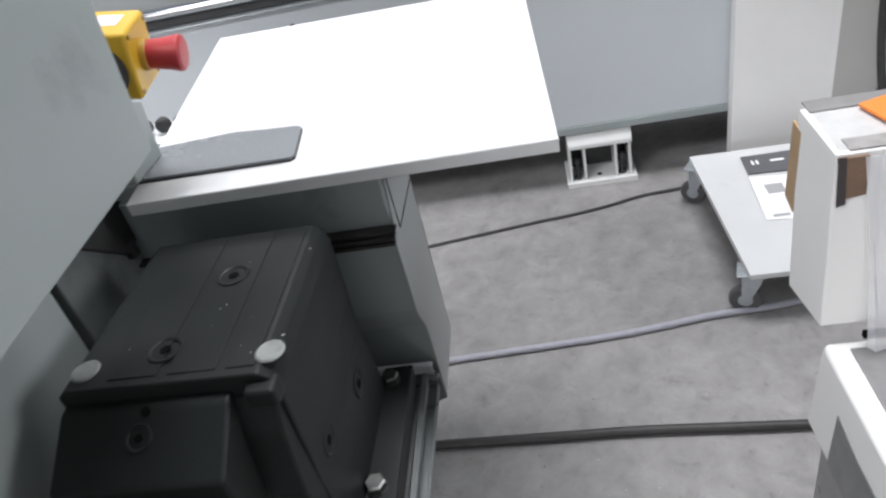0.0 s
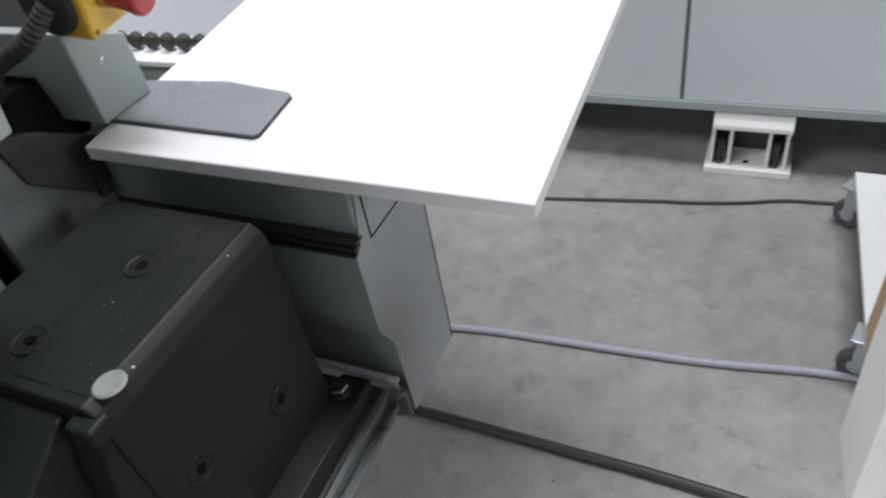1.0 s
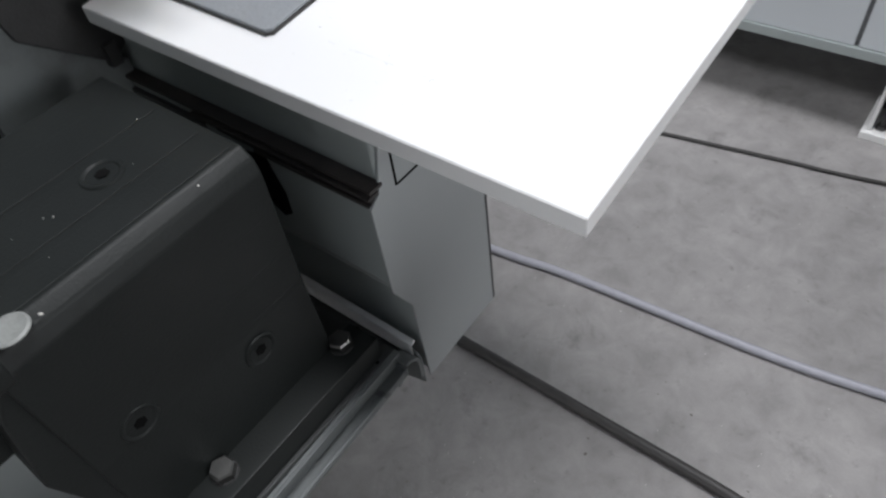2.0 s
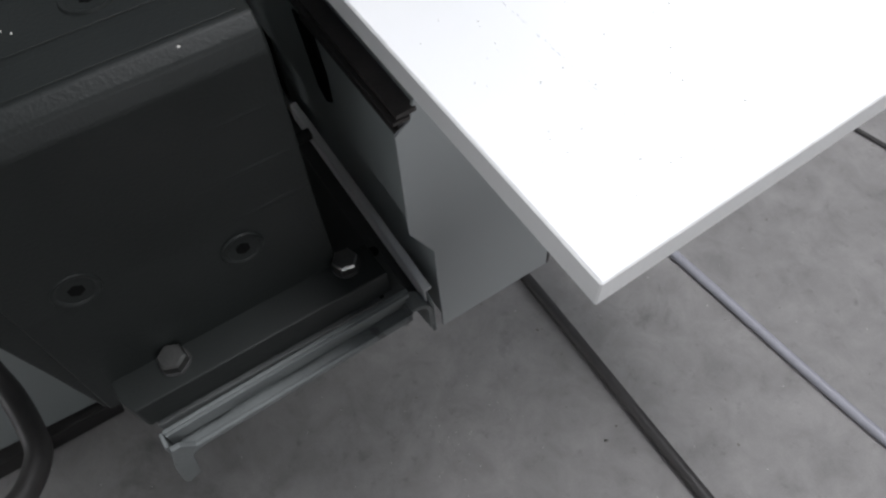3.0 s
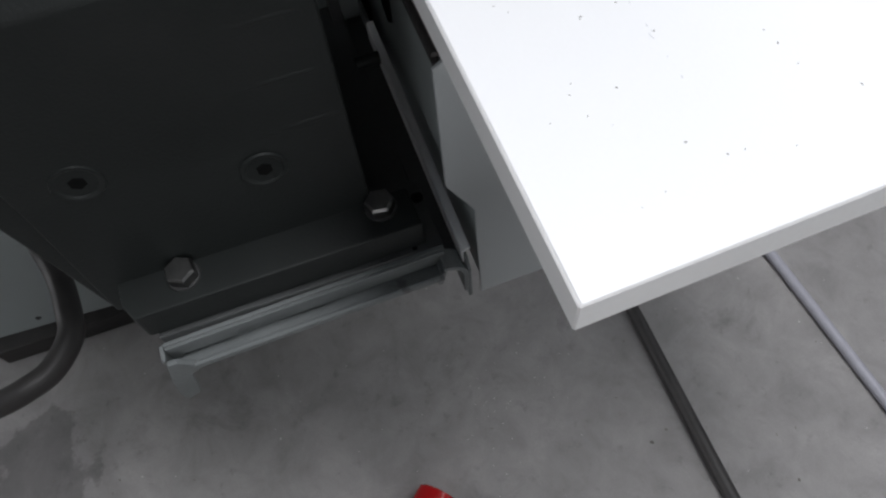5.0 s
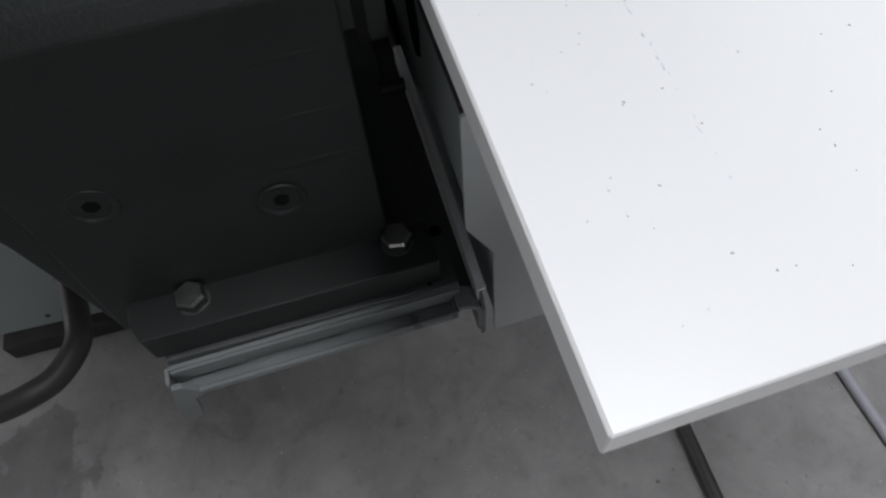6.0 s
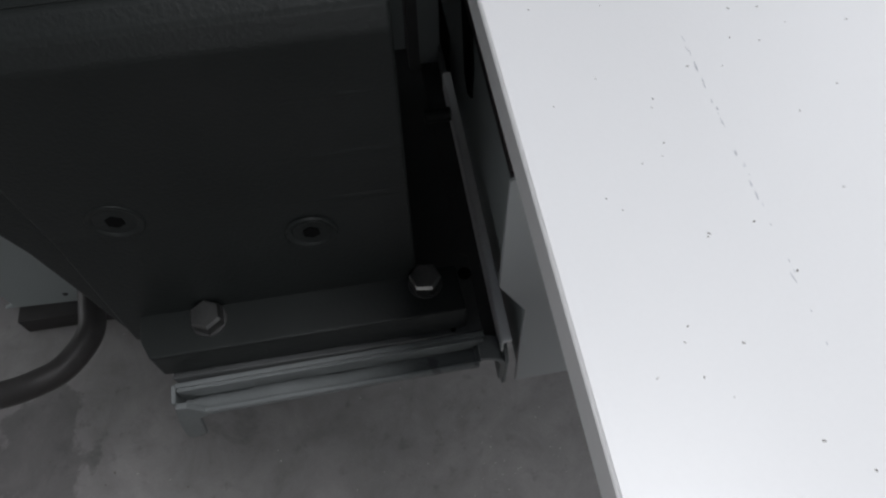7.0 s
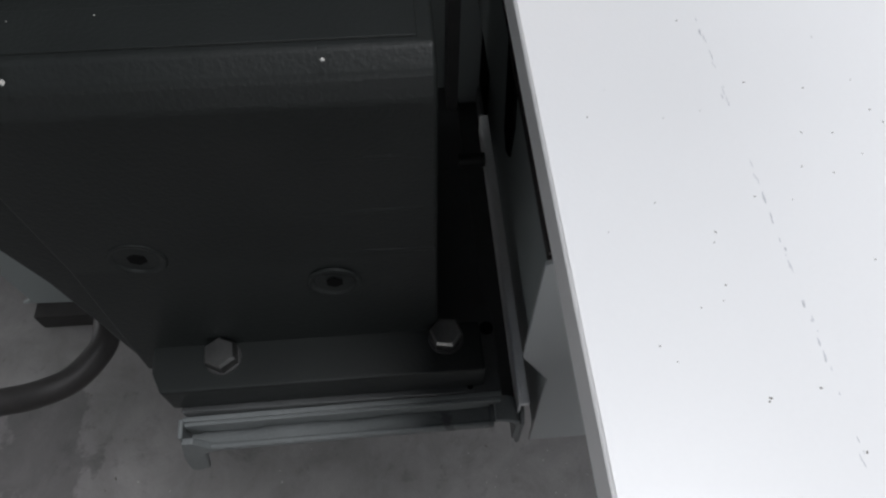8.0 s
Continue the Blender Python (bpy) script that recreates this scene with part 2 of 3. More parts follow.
def bm_hex_bolt(x, y, z, r=0.0118, height=0.010):
    """Hexagon head with a chamfered crown."""
    return bm_lathe([(0, 0), (r, 0), (r, height * 0.8), (r * 0.86, height), (0, height)], (x, y, z), (0, 0, 1), 6)

# ---- hall ----
solid("floor", bm_box(-7, 7, -7, 7, -0.2, 0.0), CONCRETE, "worn grey concrete workshop floor", "floor", kind="structure")
solid("wall_north", bm_box(-7, 7, 7, 7.2, -0.2, 2.1), WALL, "plain pale hall wall below the windows", "wall", kind="structure")
solid("wall_north_top", bm_box(-7, 7, 7, 7.2, 3.7, 5.2), WALL, "plain pale hall wall above the windows", "wall", kind="structure")
solid("wall_north_pier", bm_box(-7, -4.1, 7, 7.2, 2.1, 3.7), WALL, "plain pale hall wall beside the windows", "wall", kind="structure")
solid("wall_north_pier", bm_box(3.1, 7, 7, 7.2, 2.1, 3.7), WALL, "plain pale hall wall beside the windows", "wall", kind="structure")
solid("wall_south", bm_box(-7, 7, -7.2, -7, -0.2, 5.2), WALL, "plain pale hall wall", "wall", kind="structure")
# The gap in this wall is made to suit the added east lamp.
solid("wall_east", bm_box(7.0, 7.2, -7, 7, -0.2, 1.45), WALL, "plain pale hall wall below the window", "wall", kind="structure")
solid("wall_east_top", bm_box(7.0, 7.2, -7, 7, 3.55, 5.2), WALL, "plain pale hall wall above the window", "wall", kind="structure")
for ya, yb in ((-7, -0.95), (1.15, 7)):
    solid("wall_east_pier", bm_box(7.0, 7.2, ya, yb, 1.45, 3.55), WALL, "plain pale hall wall beside the window", "wall", kind="structure")
solid("wall_west", bm_box(-7.2, -7.0, -7, 7, -0.2, 5.2), WALL, "plain pale hall wall", "wall", kind="structure")
# The strip from y -3.3 to -1.7 is cut for the added south-west fill.
ceiling_boxes = [bm_box(-7, 7, a, b, 5.0, 5.2) for a, b in ((-7, -3.3), (-1.7, 0.3), (1.9, 3.5), (5.3, 7))]
ceiling_boxes += [bm_box(a, b, c, d, 5.0, 5.2) for c, d in ((-3.3, -1.7), (0.3, 1.9), (3.5, 5.3)) for a, b in ((-7, -5.7), (2.5, 7))]
solid("ceiling", joined(*ceiling_boxes), CEIL, "pale hall ceiling with skylight strips", "ceiling", kind="structure")

# ---- cables on the floor ----
solid("floor_cable", bm_tube([(-1.3, 0.30, 0.011), (-0.75, 0.337, 0.011), (-0.42, 0.341, 0.011), (-0.1, 0.338, 0.011), (0.12, 0.335, 0.011), (0.41, 0.319, 0.011), (0.9, 0.30, 0.011), (1.6, 0.34, 0.011)], 0.0105, 12),
      RUBBER, "thick black rubber cable lying on the concrete floor", "cable", "cables on the floor")
solid("floor_cable", bm_tube([(-1.3, 0.52, 0.009), (-0.8, 0.55, 0.009), (-0.48, 0.580, 0.009), (-0.33, 0.600, 0.009), (0.09, 0.630, 0.009), (0.33, 0.665, 0.009), (0.50, 0.677, 0.009), (0.8, 0.73, 0.009), (1.5, 0.75, 0.009)], 0.0085, 12),
      GREYCABLE, "pale grey plastic cable lying on the concrete floor", "cable", "cables on the floor")
solid("floor_cable", bm_tube([(-1.4, 0.98, 0.005), (-0.9, 1.05, 0.005), (-0.57, 1.095, 0.005), (-0.41, 1.117, 0.005), (-0.08, 1.170, 0.005), (0.0, 1.180, 0.005), (0.13, 1.204, 0.005), (0.25, 1.238, 0.005), (0.37, 1.25, 0.005), (0.7, 1.29, 0.005), (1.4, 1.30, 0.005)], 0.0048, 10),
      RUBBER, "thin black cable lying on the concrete floor", "cable", "cables on the floor")

# ---- white board on the machine table ----
board = thing("board", "white melamine-faced chipboard panel lying on the machine", "board")
QUAD = [(-0.4865, -0.001), (0.0, 0.0), (-0.022, 0.555), (-0.575, 0.585)]
part("panel", bm_prism(QUAD, "z", 0.8845, 0.8995, 0.0006, 1), EDGE, board, "pale grey edged panel core")
part("top_face", bm_prism([(x * 0.9985 - 0.0003, 0.0008 + y * 0.998) for x, y in QUAD], "z", 0.8995, 0.9, 0.0002, 1), MELAMINE, board, "smooth white melamine face")

rng = random.Random(5)


def flecks(name, spots, mat, label, z, category="dust"):
    """Small flat chips, each turned its own way."""
    bm = bmesh.new()
    for x, y, a, b, turn in spots:
        n = 5
        c, s = math.cos(turn), math.sin(turn)
        ring = []
        for k in range(n):
            w = k * math.tau / n
            u, v = a * math.cos(w) * rng.uniform(0.7, 1.2), b * math.sin(w) * rng.uniform(0.7, 1.2)
            ring.append((x + c * u - s * v, y + s * u + c * v))
        hgt = min(a, b) * 0.5
        lo = [bm.verts.new((p, q, z)) for p, q in ring]
        hi = [bm.verts.new((x + (p - x) * 0.6, y + (q - y) * 0.6, z + hgt)) for p, q in ring]
        bm.faces.new(hi)
        for k in range(n):
            bm.faces.new((lo[k], lo[(k + 1) % n], hi[(k + 1) % n], hi[k]))
    bmesh.ops.recalc_face_normals(bm, faces=bm.faces)
    return solid(name, bm, mat, label, category, kind="stuff")


scuffs = []
for k in range(70):
    u = rng.random()
    if 0.34 < u < 0.42 or 0.62 < u < 0.66:
        continue
    x = -0.25 + 0.2 * u
    scuffs.append((x, 0.0615 - 0.0022 * u + rng.gauss(0, 0.0003), rng.uniform(0.0004, 0.0018), rng.uniform(0.0001, 0.00022), rng.gauss(0, 0.1)))
flecks("scuff_line", scuffs, SCUFF, "broken line of grey scuff marks along the white board", 0.90003, "scratch")
flecks("sawdust", [(rng.uniform(-0.30, -0.02), rng.uniform(0.012, 0.13), rng.uniform(0.0002, 0.00065), rng.uniform(0.00015, 0.00035), rng.uniform(0, 3)) for _ in range(75)],
       CRUMB_D, "fine dark sawdust specks on the white board", 0.90003)
flecks("floor_grit", [(rng.uniform(-0.75, 0.55), rng.uniform(-0.7, 1.15), rng.uniform(0.0006, 0.0022), rng.uniform(0.0005, 0.0012), rng.uniform(0, 3)) for _ in range(170)]
       + [(rng.gauss(-0.25, 0.05), rng.gauss(0.10, 0.09), rng.uniform(0.0005, 0.0016), rng.uniform(0.0004, 0.0012), rng.uniform(0, 3)) for _ in range(40)],
       CRUMB_P, "pale chips and grit scattered on the concrete floor", 0.0003)
flecks("floor_crumbs", [(rng.uniform(-0.75, 0.55), rng.uniform(-0.7, 1.15), rng.uniform(0.0008, 0.004), rng.uniform(0.0006, 0.002), rng.uniform(0, 3)) for _ in range(90)]
       + [(-0.327, 0.299, 0.004, 0.003, 0.4), (-0.107, 0.272, 0.004, 0.003, 1.0), (-0.425, 0.245, 0.003, 0.002, 0)],
       CRUMB_D, "dark crumbs scattered on the concrete floor", 0.0003)

# ---- hold-down plate and its housing ----
hold = thing("hold_down", "grey hammered steel hold-down plate under a folded housing", "guard")
part("plate", bm_prism([(-0.52, 0.047), (-0.299, 0.043), (-0.295, 0.048), (-0.304, 0.122), (-0.309, 0.126), (-0.35, 0.131), (-0.40, 0.139), (-0.52, 0.128)], "z", 0.9030, 0.9060, 0.0010, 2), PLATE, hold, "hammered grey steel plate with rounded corners")
part("plate_pad", bm_prism([(-0.52, 0.0466), (-0.299, 0.0426), (-0.2946, 0.0478), (-0.3036, 0.122), (-0.309, 0.1264), (-0.35, 0.1314), (-0.40, 0.1394), (-0.52, 0.1284)], "z", 0.9002, 0.9030), RUBBER, hold, "thin black pad under the plate")
shell = part("housing", bm_prism([(-0.484, 0.9055), (-0.468, 1.013), (-0.70, 1.013), (-0.70, 0.9055)], "y", 0.034, 0.106, 0.003, 3), GREY_GREEN, hold, "grey folded sheet steel housing")
for v in shell.data.vertices:
    if v.co.z > 0.98:      # the housing's top leans back
        v.co.z -= (v.co.y - 0.034) * 0.42
        v.co.y -= 0.012
part("screw", bm_lathe([(0, 0), (0.0068, 0), (0.0068, 0.0012), (0.005, 0.0022), (0.0045, 0.0012), (0.002, 0.0012), (0.002, 0.0004), (0, 0.0004)], (-0.4745, 0.06, 0.967), (0.99, 0, -0.15), 20), ZINC, hold, "zinc button-head screw")
part("slot", bm_box(-0.4835, -0.4800, 0.0305, 0.0335, 0.955, 0.968, 0.0005), BLACK, hold, "small dark slot in the housing edge")

# emergency stop
stop_at = Vector((-0.4145, 0.0500, 1.046))
axis_n = Vector((0.975, 0.12, -0.18)).normalized()
side_v = Vector((-0.10, 0.99, 0.07))
side_v = (side_v - axis_n * side_v.dot(axis_n)).normalized()
up_v = axis_n.cross(side_v)
M_STOP = Matrix(((side_v.x, up_v.x, axis_n.x, stop_at.x), (side_v.y, up_v.y, axis_n.y, stop_at.y), (side_v.z, up_v.z, axis_n.z, stop_at.z), (0, 0, 0, 1)))


def in_stop(bm):
    bm.transform(M_STOP)
    return bm


stop = thing("emergency_stop", "yellow emergency stop box with a red mushroom button", "switch")
part("box", in_stop(bm_box(-0.034, 0.034, -0.036, 0.036, -0.060, 0.0, 0.005, 3)), YELLOW, stop, "yellow plastic box with rounded edges")
part("collar", in_stop(bm_lathe([(0, 0), (0.0165, 0), (0.0165, 0.006), (0.013, 0.008), (0, 0.008)])), material("amber_collar", (0.45, 0.27, 0.04), 0.4), stop, "amber plastic collar")
part("button", in_stop(bm_lathe([(0, 0.006), (0.0150, 0.006), (0.0155, 0.014), (0.0172, 0.028), (0.0192, 0.036), (0.0188, 0.040), (0.016, 0.0425), (0, 0.0435)], seg=32)), RED, stop, "red mushroom push button")
for sx, sy in ((-1, -1), (-1, 1), (1, -1), (1, 1)):
    part("screw_recess", in_stop(bm_lathe([(0, -0.002), (0.0028, -0.002), (0.0028, 0.0006), (0, 0.0006)], (0.027 * sx, 0.029 * sy, 0), seg=12)), material("amber_recess", (0.2, 0.12, 0.03), 0.6), stop, "small dark screw recess")
part("gland", in_stop(bm_lathe([(0, 0), (0.029, 0), (0.029, 0.003), (0.025, 0.006), (0, 0.006)], (-0.034, -0.004, -0.036), (-1, 0, 0))), RUBBER, stop, "round black cable gland")
part("tag", bm_box(-0.566, -0.545, -0.030, -0.0285, 0.945, 0.972, 0.0004), PAPER, stop, "white cable tag")
part("sticker", in_stop(bm_box(-0.012, 0.016, 0.0362, 0.0368, -0.040, -0.014)), PAPER, stop, "small white label")
part("lead", bm_tube([stop_at + M_STOP.to_3x3() @ Vector((-0.04, 0.0, -0.03)), (-0.47, -0.01, 1.02), (-0.53, -0.02, 0.99), (-0.57, -0.01, 0.93), (-0.58, 0.0, 0.86)], 0.009, 12, 14, 0.0008), RUBBER, stop, "black corrugated cable conduit")

# ---- box beam below the board ----
beam = thing("beam", "grey folded steel box beam below the board", "machine beam")
PROFILE = [(0.044, 0.497), (0.041, 0.632), (0.021, 0.672), (0.020, 0.782), (0.032, 0.790), (0.052, 0.882), (0.169, 0.882), (0.169, 0.502)]
part("end_plate", bm_prism(PROFILE, "x", -0.2035, -0.2005, 0.0006, 1), GREY, beam, "flat grey sheet steel end plate")
part("end_plate_edge", bm_prism([(0.169, 0.502), (0.172, 0.502), (0.172, 0.882), (0.169, 0.882)], "x", -0.206, -0.2005), DARKSTEEL, beam, "dark bare edge of the end plate")
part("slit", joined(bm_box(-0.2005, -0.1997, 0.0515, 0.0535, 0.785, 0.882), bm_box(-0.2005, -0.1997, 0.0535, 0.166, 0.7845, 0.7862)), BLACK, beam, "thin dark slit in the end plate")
part("upper_shell", bm_prism([(0.036, 0.800), (0.036, 0.882), (0.165, 0.882), (0.165, 0.800)], "x", -0.75, -0.2035, 0.003, 3), GREY_GREEN, beam, "grey upper shell of the beam")
part("lower_shell", bm_prism([(0.048, 0.500), (0.045, 0.633), (0.027, 0.673), (0.027, 0.800), (0.165, 0.800), (0.165, 0.505)], "x", -0.75, -0.2035, 0.002, 2), GREY_GREEN, beam, "grey lower shell of the beam")
for k, (za, zb, ya, xa) in enumerate(((0.7975, 0.8015, 0.022, -0.57), (0.7905, 0.7940, 0.020, -0.43), (0.7800, 0.7845, 0.0215, -0.345))):
    part("seal_strip", bm_box(xa, -0.199 - 0.002 * k, ya, 0.037, za, zb, 0.001), SEAL, beam, "dark worn sealing strip")
part("seal_bed", bm_box(-0.40, -0.2036, 0.0255, 0.037, 0.7805, 0.7975), DARKSTEEL, beam, "dark greasy bed of the seals")
# No real opening: its shade is a black patch on the shell.
part("opening_shade", bm_prism([(-0.372, 0.770), (-0.338, 0.775), (-0.326, 0.735), (-0.328, 0.706), (-0.340, 0.698), (-0.352, 0.706)], "y", 0.0255, 0.0272), BLACK, beam, "black patch for the shade inside the lower shell's opening")
part("guide_rail", bm_box(-0.72, -0.42, 0.022, 0.037, 0.772, 0.786, 0.002), DARKSTEEL, beam, "dark oily guide rail")

# ---- casting with foot ----
cast = thing("casting", "dark grey painted cast iron support block", "machine casting")
body = part("block", bm_prism([(-0.255, 0.566), (-0.262, 0.70), (-0.258, 0.835), (-0.262, 0.848), (-0.272, 0.856), (-0.455, 0.856), (-0.462, 0.850), (-0.47, 0.566)], "y", -0.246, -0.026, 0.0025, 3), CAST, cast, "dark grey textured casting")
for xa, xb in ((-0.303, -0.276), (-0.358, -0.312), (-0.415, -0.368)):
    part("land", bm_box(xa, xb, -0.236, -0.034, 0.8555, 0.8572, 0.0008), CAST, cast, "low raised land on the casting")
part("foot_flange", bm_prism([(-0.262, -0.231), (-0.238, -0.230), (-0.222, -0.222), (-0.2235, 0.006), (-0.262, 0.004)], "z", 0.568, 0.600, 0.0025, 2), CAST, cast, "thick dark foot of the casting")
part("near_block", bm_prism([(-0.242, 0.840), (-0.256, 0.838), (-0.312, 0.803), (-0.312, 0.735), (-0.242, 0.735)], "x", -0.462, -0.300, 0.004, 3), CAST, cast, "sloping block at the casting's end")
part("near_ledge", bm_box(-0.462, -0.312, -0.340, -0.311, 0.735, 0.778, 0.005, 3), CAST, cast, "low ledge of the casting")
part("boss", bm_box(-0.285, -0.257, -0.259, -0.236, 0.826, 0.847, 0.004, 3), CAST, cast, "small square boss")
part("near_face", bm_prism([(-0.240, 0.567), (-0.251, 0.558), (-0.258, 0.630), (-0.265, 0.690), (-0.274, 0.728), (-0.262, 0.800), (-0.248, 0.834), (-0.240, 0.834)], "x", -0.462, -0.2630, 0.003, 3), CAST, cast, "bulging dark near side of the casting")
for za, ya in ((0.797, -0.165), (0.750, -0.158), (0.706, -0.140)):
    lift = -0.2585 - 0.0035 * (0.835 - za) / 0.135 + 0.0001
    ridge = bm_prism([(lift - 0.004, ya), (lift, ya + 0.05), (lift + 0.0006, -0.05), (lift, -0.0265), (lift - 0.004, -0.0265)], "z", za - 0.0030, za + 0.0020, 0.0012, 2)
    part("side_ridge", ridge, CAST, cast, "faint cast ridge")



def socket(origin, axis, r=0.0155):
    """Counterbore with a washer face and a hexagon socket, its inner shade a black piece."""
    o, n = Vector(origin), Vector(axis).normalized()
    part("counterbore", bm_lathe([(r * 0.80, 0.0002), (r * 0.86, 0.0012), (r * 1.0, 0.0018), (r * 1.06, 0.0016), (r * 1.12, 0.0001)], o, n, 28), CAST, cast, "dark ring of a counterbored hole")
    part("socket", bm_lathe([(r * 0.38, 0.0004), (r * 0.36, 0.0010), (r * 0.2, 0.0010), (0, 0.0009)], o, n, 6), BLACK, cast, "dark hexagon socket")


for spot in ((-0.338, -0.104, 0.8572), (-0.371, -0.205, 0.8572)):
    socket(spot, (0, 0, 1))
for spot in ((-0.2605, -0.092, 0.674), (-0.2620, -0.202, 0.713)):
    socket(spot, (1, 0, 0.0))
socket((-0.381, -0.277, 0.8252), (0, -0.53, 0.85), 0.0115)
part("small_hole", bm_lathe([(0.0045, 0), (0.0045, 0.0008), (0, 0.0006)], (-0.377, -0.2585, 0.8368), (0, -0.53, 0.85), 12), BLACK, cast, "small dark drilled hole")
for x, y in ((-0.266, -0.221), (-0.444, -0.221)):
    part("plug", bm_lathe([(0, 0), (0.0135, 0), (0.0135, 0.0012), (0.0118, 0.0022), (0.009, 0.0014), (0, 0.0012)], (x, y, 0.856)), PLUG, cast, "pale round filler plug")
flecks("casting_dust", [(-0.2545 - 0.004, -0.203, 0.002, 0.0014, 0.5), (-0.2630, -0.074, 0.0015, 0.001, 1.0), (-0.33, -0.15, 0.001, 0.0008, 0), (-0.335, -0.155, 0.0012, 0.0007, 0)]
       + [(rng.uniform(-0.45, -0.27), rng.uniform(-0.23, -0.04), rng.uniform(0.0003, 0.0008), rng.uniform(0.0003, 0.0006), 0) for _ in range(9)], CRUMB_P, "pale dust specks on the dark casting", 0.8575)

# ---- bracket under the casting ----
bracket = thing("bracket", "worn grey steel bracket with a folded notched rail", "bracket")
part("base_plate", bm_prism([(-0.60, -0.205), (-0.2188, -0.2165), (-0.2188, 0.0185), (-0.286, 0.0185), (-0.290, 0.012), (-0.60, 0.012)], "z", 0.556, 0.568, 0.001, 1), FOOTPLATE, bracket, "dark grey base plate")
RAIL = Matrix.Identity(4)      # the rail sinks a little towards its hanging end
RAIL[2][1], RAIL[2][3] = 0.04, -0.04 * 0.018


def rail_part(name, bm, label):
    bm.transform(RAIL)
    return part(name, bm, BRACKET, bracket, label)


rail_part("rail_lip", bm_box(-0.2186, -0.2142, -0.2175, 0.018, 0.5655, 0.5692, 0.0010), "pale top lip of the rail")
NOTCH = [(-0.2165, 0.5690), (-0.2165, 0.5500), (-0.208, 0.5500), (-0.206, 0.5535), (-0.163, 0.5535), (-0.160, 0.5600), (-0.114, 0.5600), (-0.111, 0.5540), (-0.078, 0.5540),
         (-0.075, 0.5605), (-0.027, 0.5605), (-0.024, 0.5540), (0.004, 0.5545), (0.008, 0.5620), (0.017, 0.5640), (0.017, 0.5690)]
rail_part("rail_front", bm_prism(NOTCH, "x", -0.2140, -0.2112, 0.0004, 1), "notched folded front of the rail")
rail_part("rail_back", bm_box(-0.2186, -0.2136, -0.2165, 0.016, 0.5480, 0.5655, 0.0004), "recessed back of the rail")
rail_part("rail_floor", bm_box(-0.2186, -0.2030, -0.2165, 0.014, 0.5450, 0.5478, 0.0006), "floor of the folded rail")
rail_part("rail_rim", bm_prism([(-0.2029, 0.5440), (-0.1985, 0.5450), (-0.1985, 0.5500), (-0.2000, 0.5520), (-0.2020, 0.5520), (-0.2029, 0.5505)], "y", -0.205, 0.012, 0.0005, 1), "thin upright rim of the rail")
part("end_tab", bm_prism([(-0.2180, 0.5560), (-0.2260, 0.5230), (-0.2290, 0.4980), (-0.2290, 0.4900), (-0.2260, 0.4850), (-0.2140, 0.4920), (-0.2105, 0.5120), (-0.2080, 0.5290), (-0.2000, 0.5330), (-0.2000, 0.5430), (-0.2100, 0.5560)], "x", -0.2040, -0.1988, 0.0012, 2), BRACKET, bracket, "downturned end tab of the rail")
part("tab_return", bm_prism([(-0.2180, 0.5580), (-0.2180, 0.5200), (-0.2040, 0.5150), (-0.2040, 0.5560)], "y", -0.2215, -0.2180, 0.0008, 1), BRACKET, bracket, "folded return of the end tab")
part("upstand", bm_prism([(-0.1985, 0.546), (-0.204, 0.553), (-0.216, 0.559), (-0.262, 0.5655), (-0.475, 0.566), (-0.60, 0.566), (-0.60, 0.48), (-0.25, 0.48), (-0.1985, 0.50)], "y", 0.0320, 0.0355, 0.0012, 3), BRACKET, bracket, "thin upright sheet with a rounded edge")
# Pale colour carries the light on this flange, which the board shades here.
part("upstand_flange", bm_prism([(0.0300, 0.5480), (0.0318, 0.5480), (0.0318, 0.5665), (0.0378, 0.5675), (0.0378, 0.5705), (0.0315, 0.5700), (0.0300, 0.5680)], "x", -0.49, -0.206, 0.0008, 1), material("lit_flange_edge", (0.78, 0.79, 0.79), 0.4, metal=0.0, spread=0.08, scale=30), bracket, "top flange of the upright sheet, paled for the light on it")
part("channel_floor", bm_box(-0.60, -0.2190, 0.0124, 0.0318, 0.540, 0.545, 0.0008), FOOTPLATE, bracket, "dark floor of the channel beside the casting")
BEND = []
for k in range(9):
    a = radians(90 - 90 * k / 8)
    BEND.append((0.0125 + 0.020 * math.cos(a), 0.5420 + 0.0205 * math.sin(a)))
for k in range(9):
    a = radians(90 * k / 8)
    BEND.append((0.0125 + 0.0160 * math.cos(a), 0.5420 + 0.0160 * math.sin(a)))
BEND.insert(9, (0.0325, 0.514))
BEND.insert(10, (0.0285, 0.512))
part("corner_bend", bm_prism(BEND, "x", -0.2180, -0.1985, 0.0006, 1), BRACKET, bracket, "rounded bend at the rail's corner")
part("gusset", bm_prism([(-0.2185, 0.553), (-0.200, 0.553), (-0.2185, 0.50)], "y", 0.010, 0.014), BRACKET, bracket, "small triangular gusset")
part("peg", bm_cyl((-0.430, 0.004, 0.578), (0, 1, 0), 0.0065, 0.024), CAST, bracket, "short round peg")
part("rear_web", bm_prism([(-0.60, 0.568), (-0.50, 0.568), (-0.50, 0.76), (-0.60, 0.76)], "y", 0.0, 0.010), DARKSTEEL, bracket, "dark web behind the casting")
part("bore", bm_lathe([(0.0055, 0.0), (0.0055, 0.0006), (0, 0.0004)], (-0.2700, 0.0125, 0.568)), BLACK, bracket, "small dark bore")
part("rivet", bm_lathe([(0.0022, 0.0), (0.0018, 0.0009), (0, 0.001)], (-0.2235, -0.0045, 0.568)), BLACK, bracket, "tiny dark rivet")
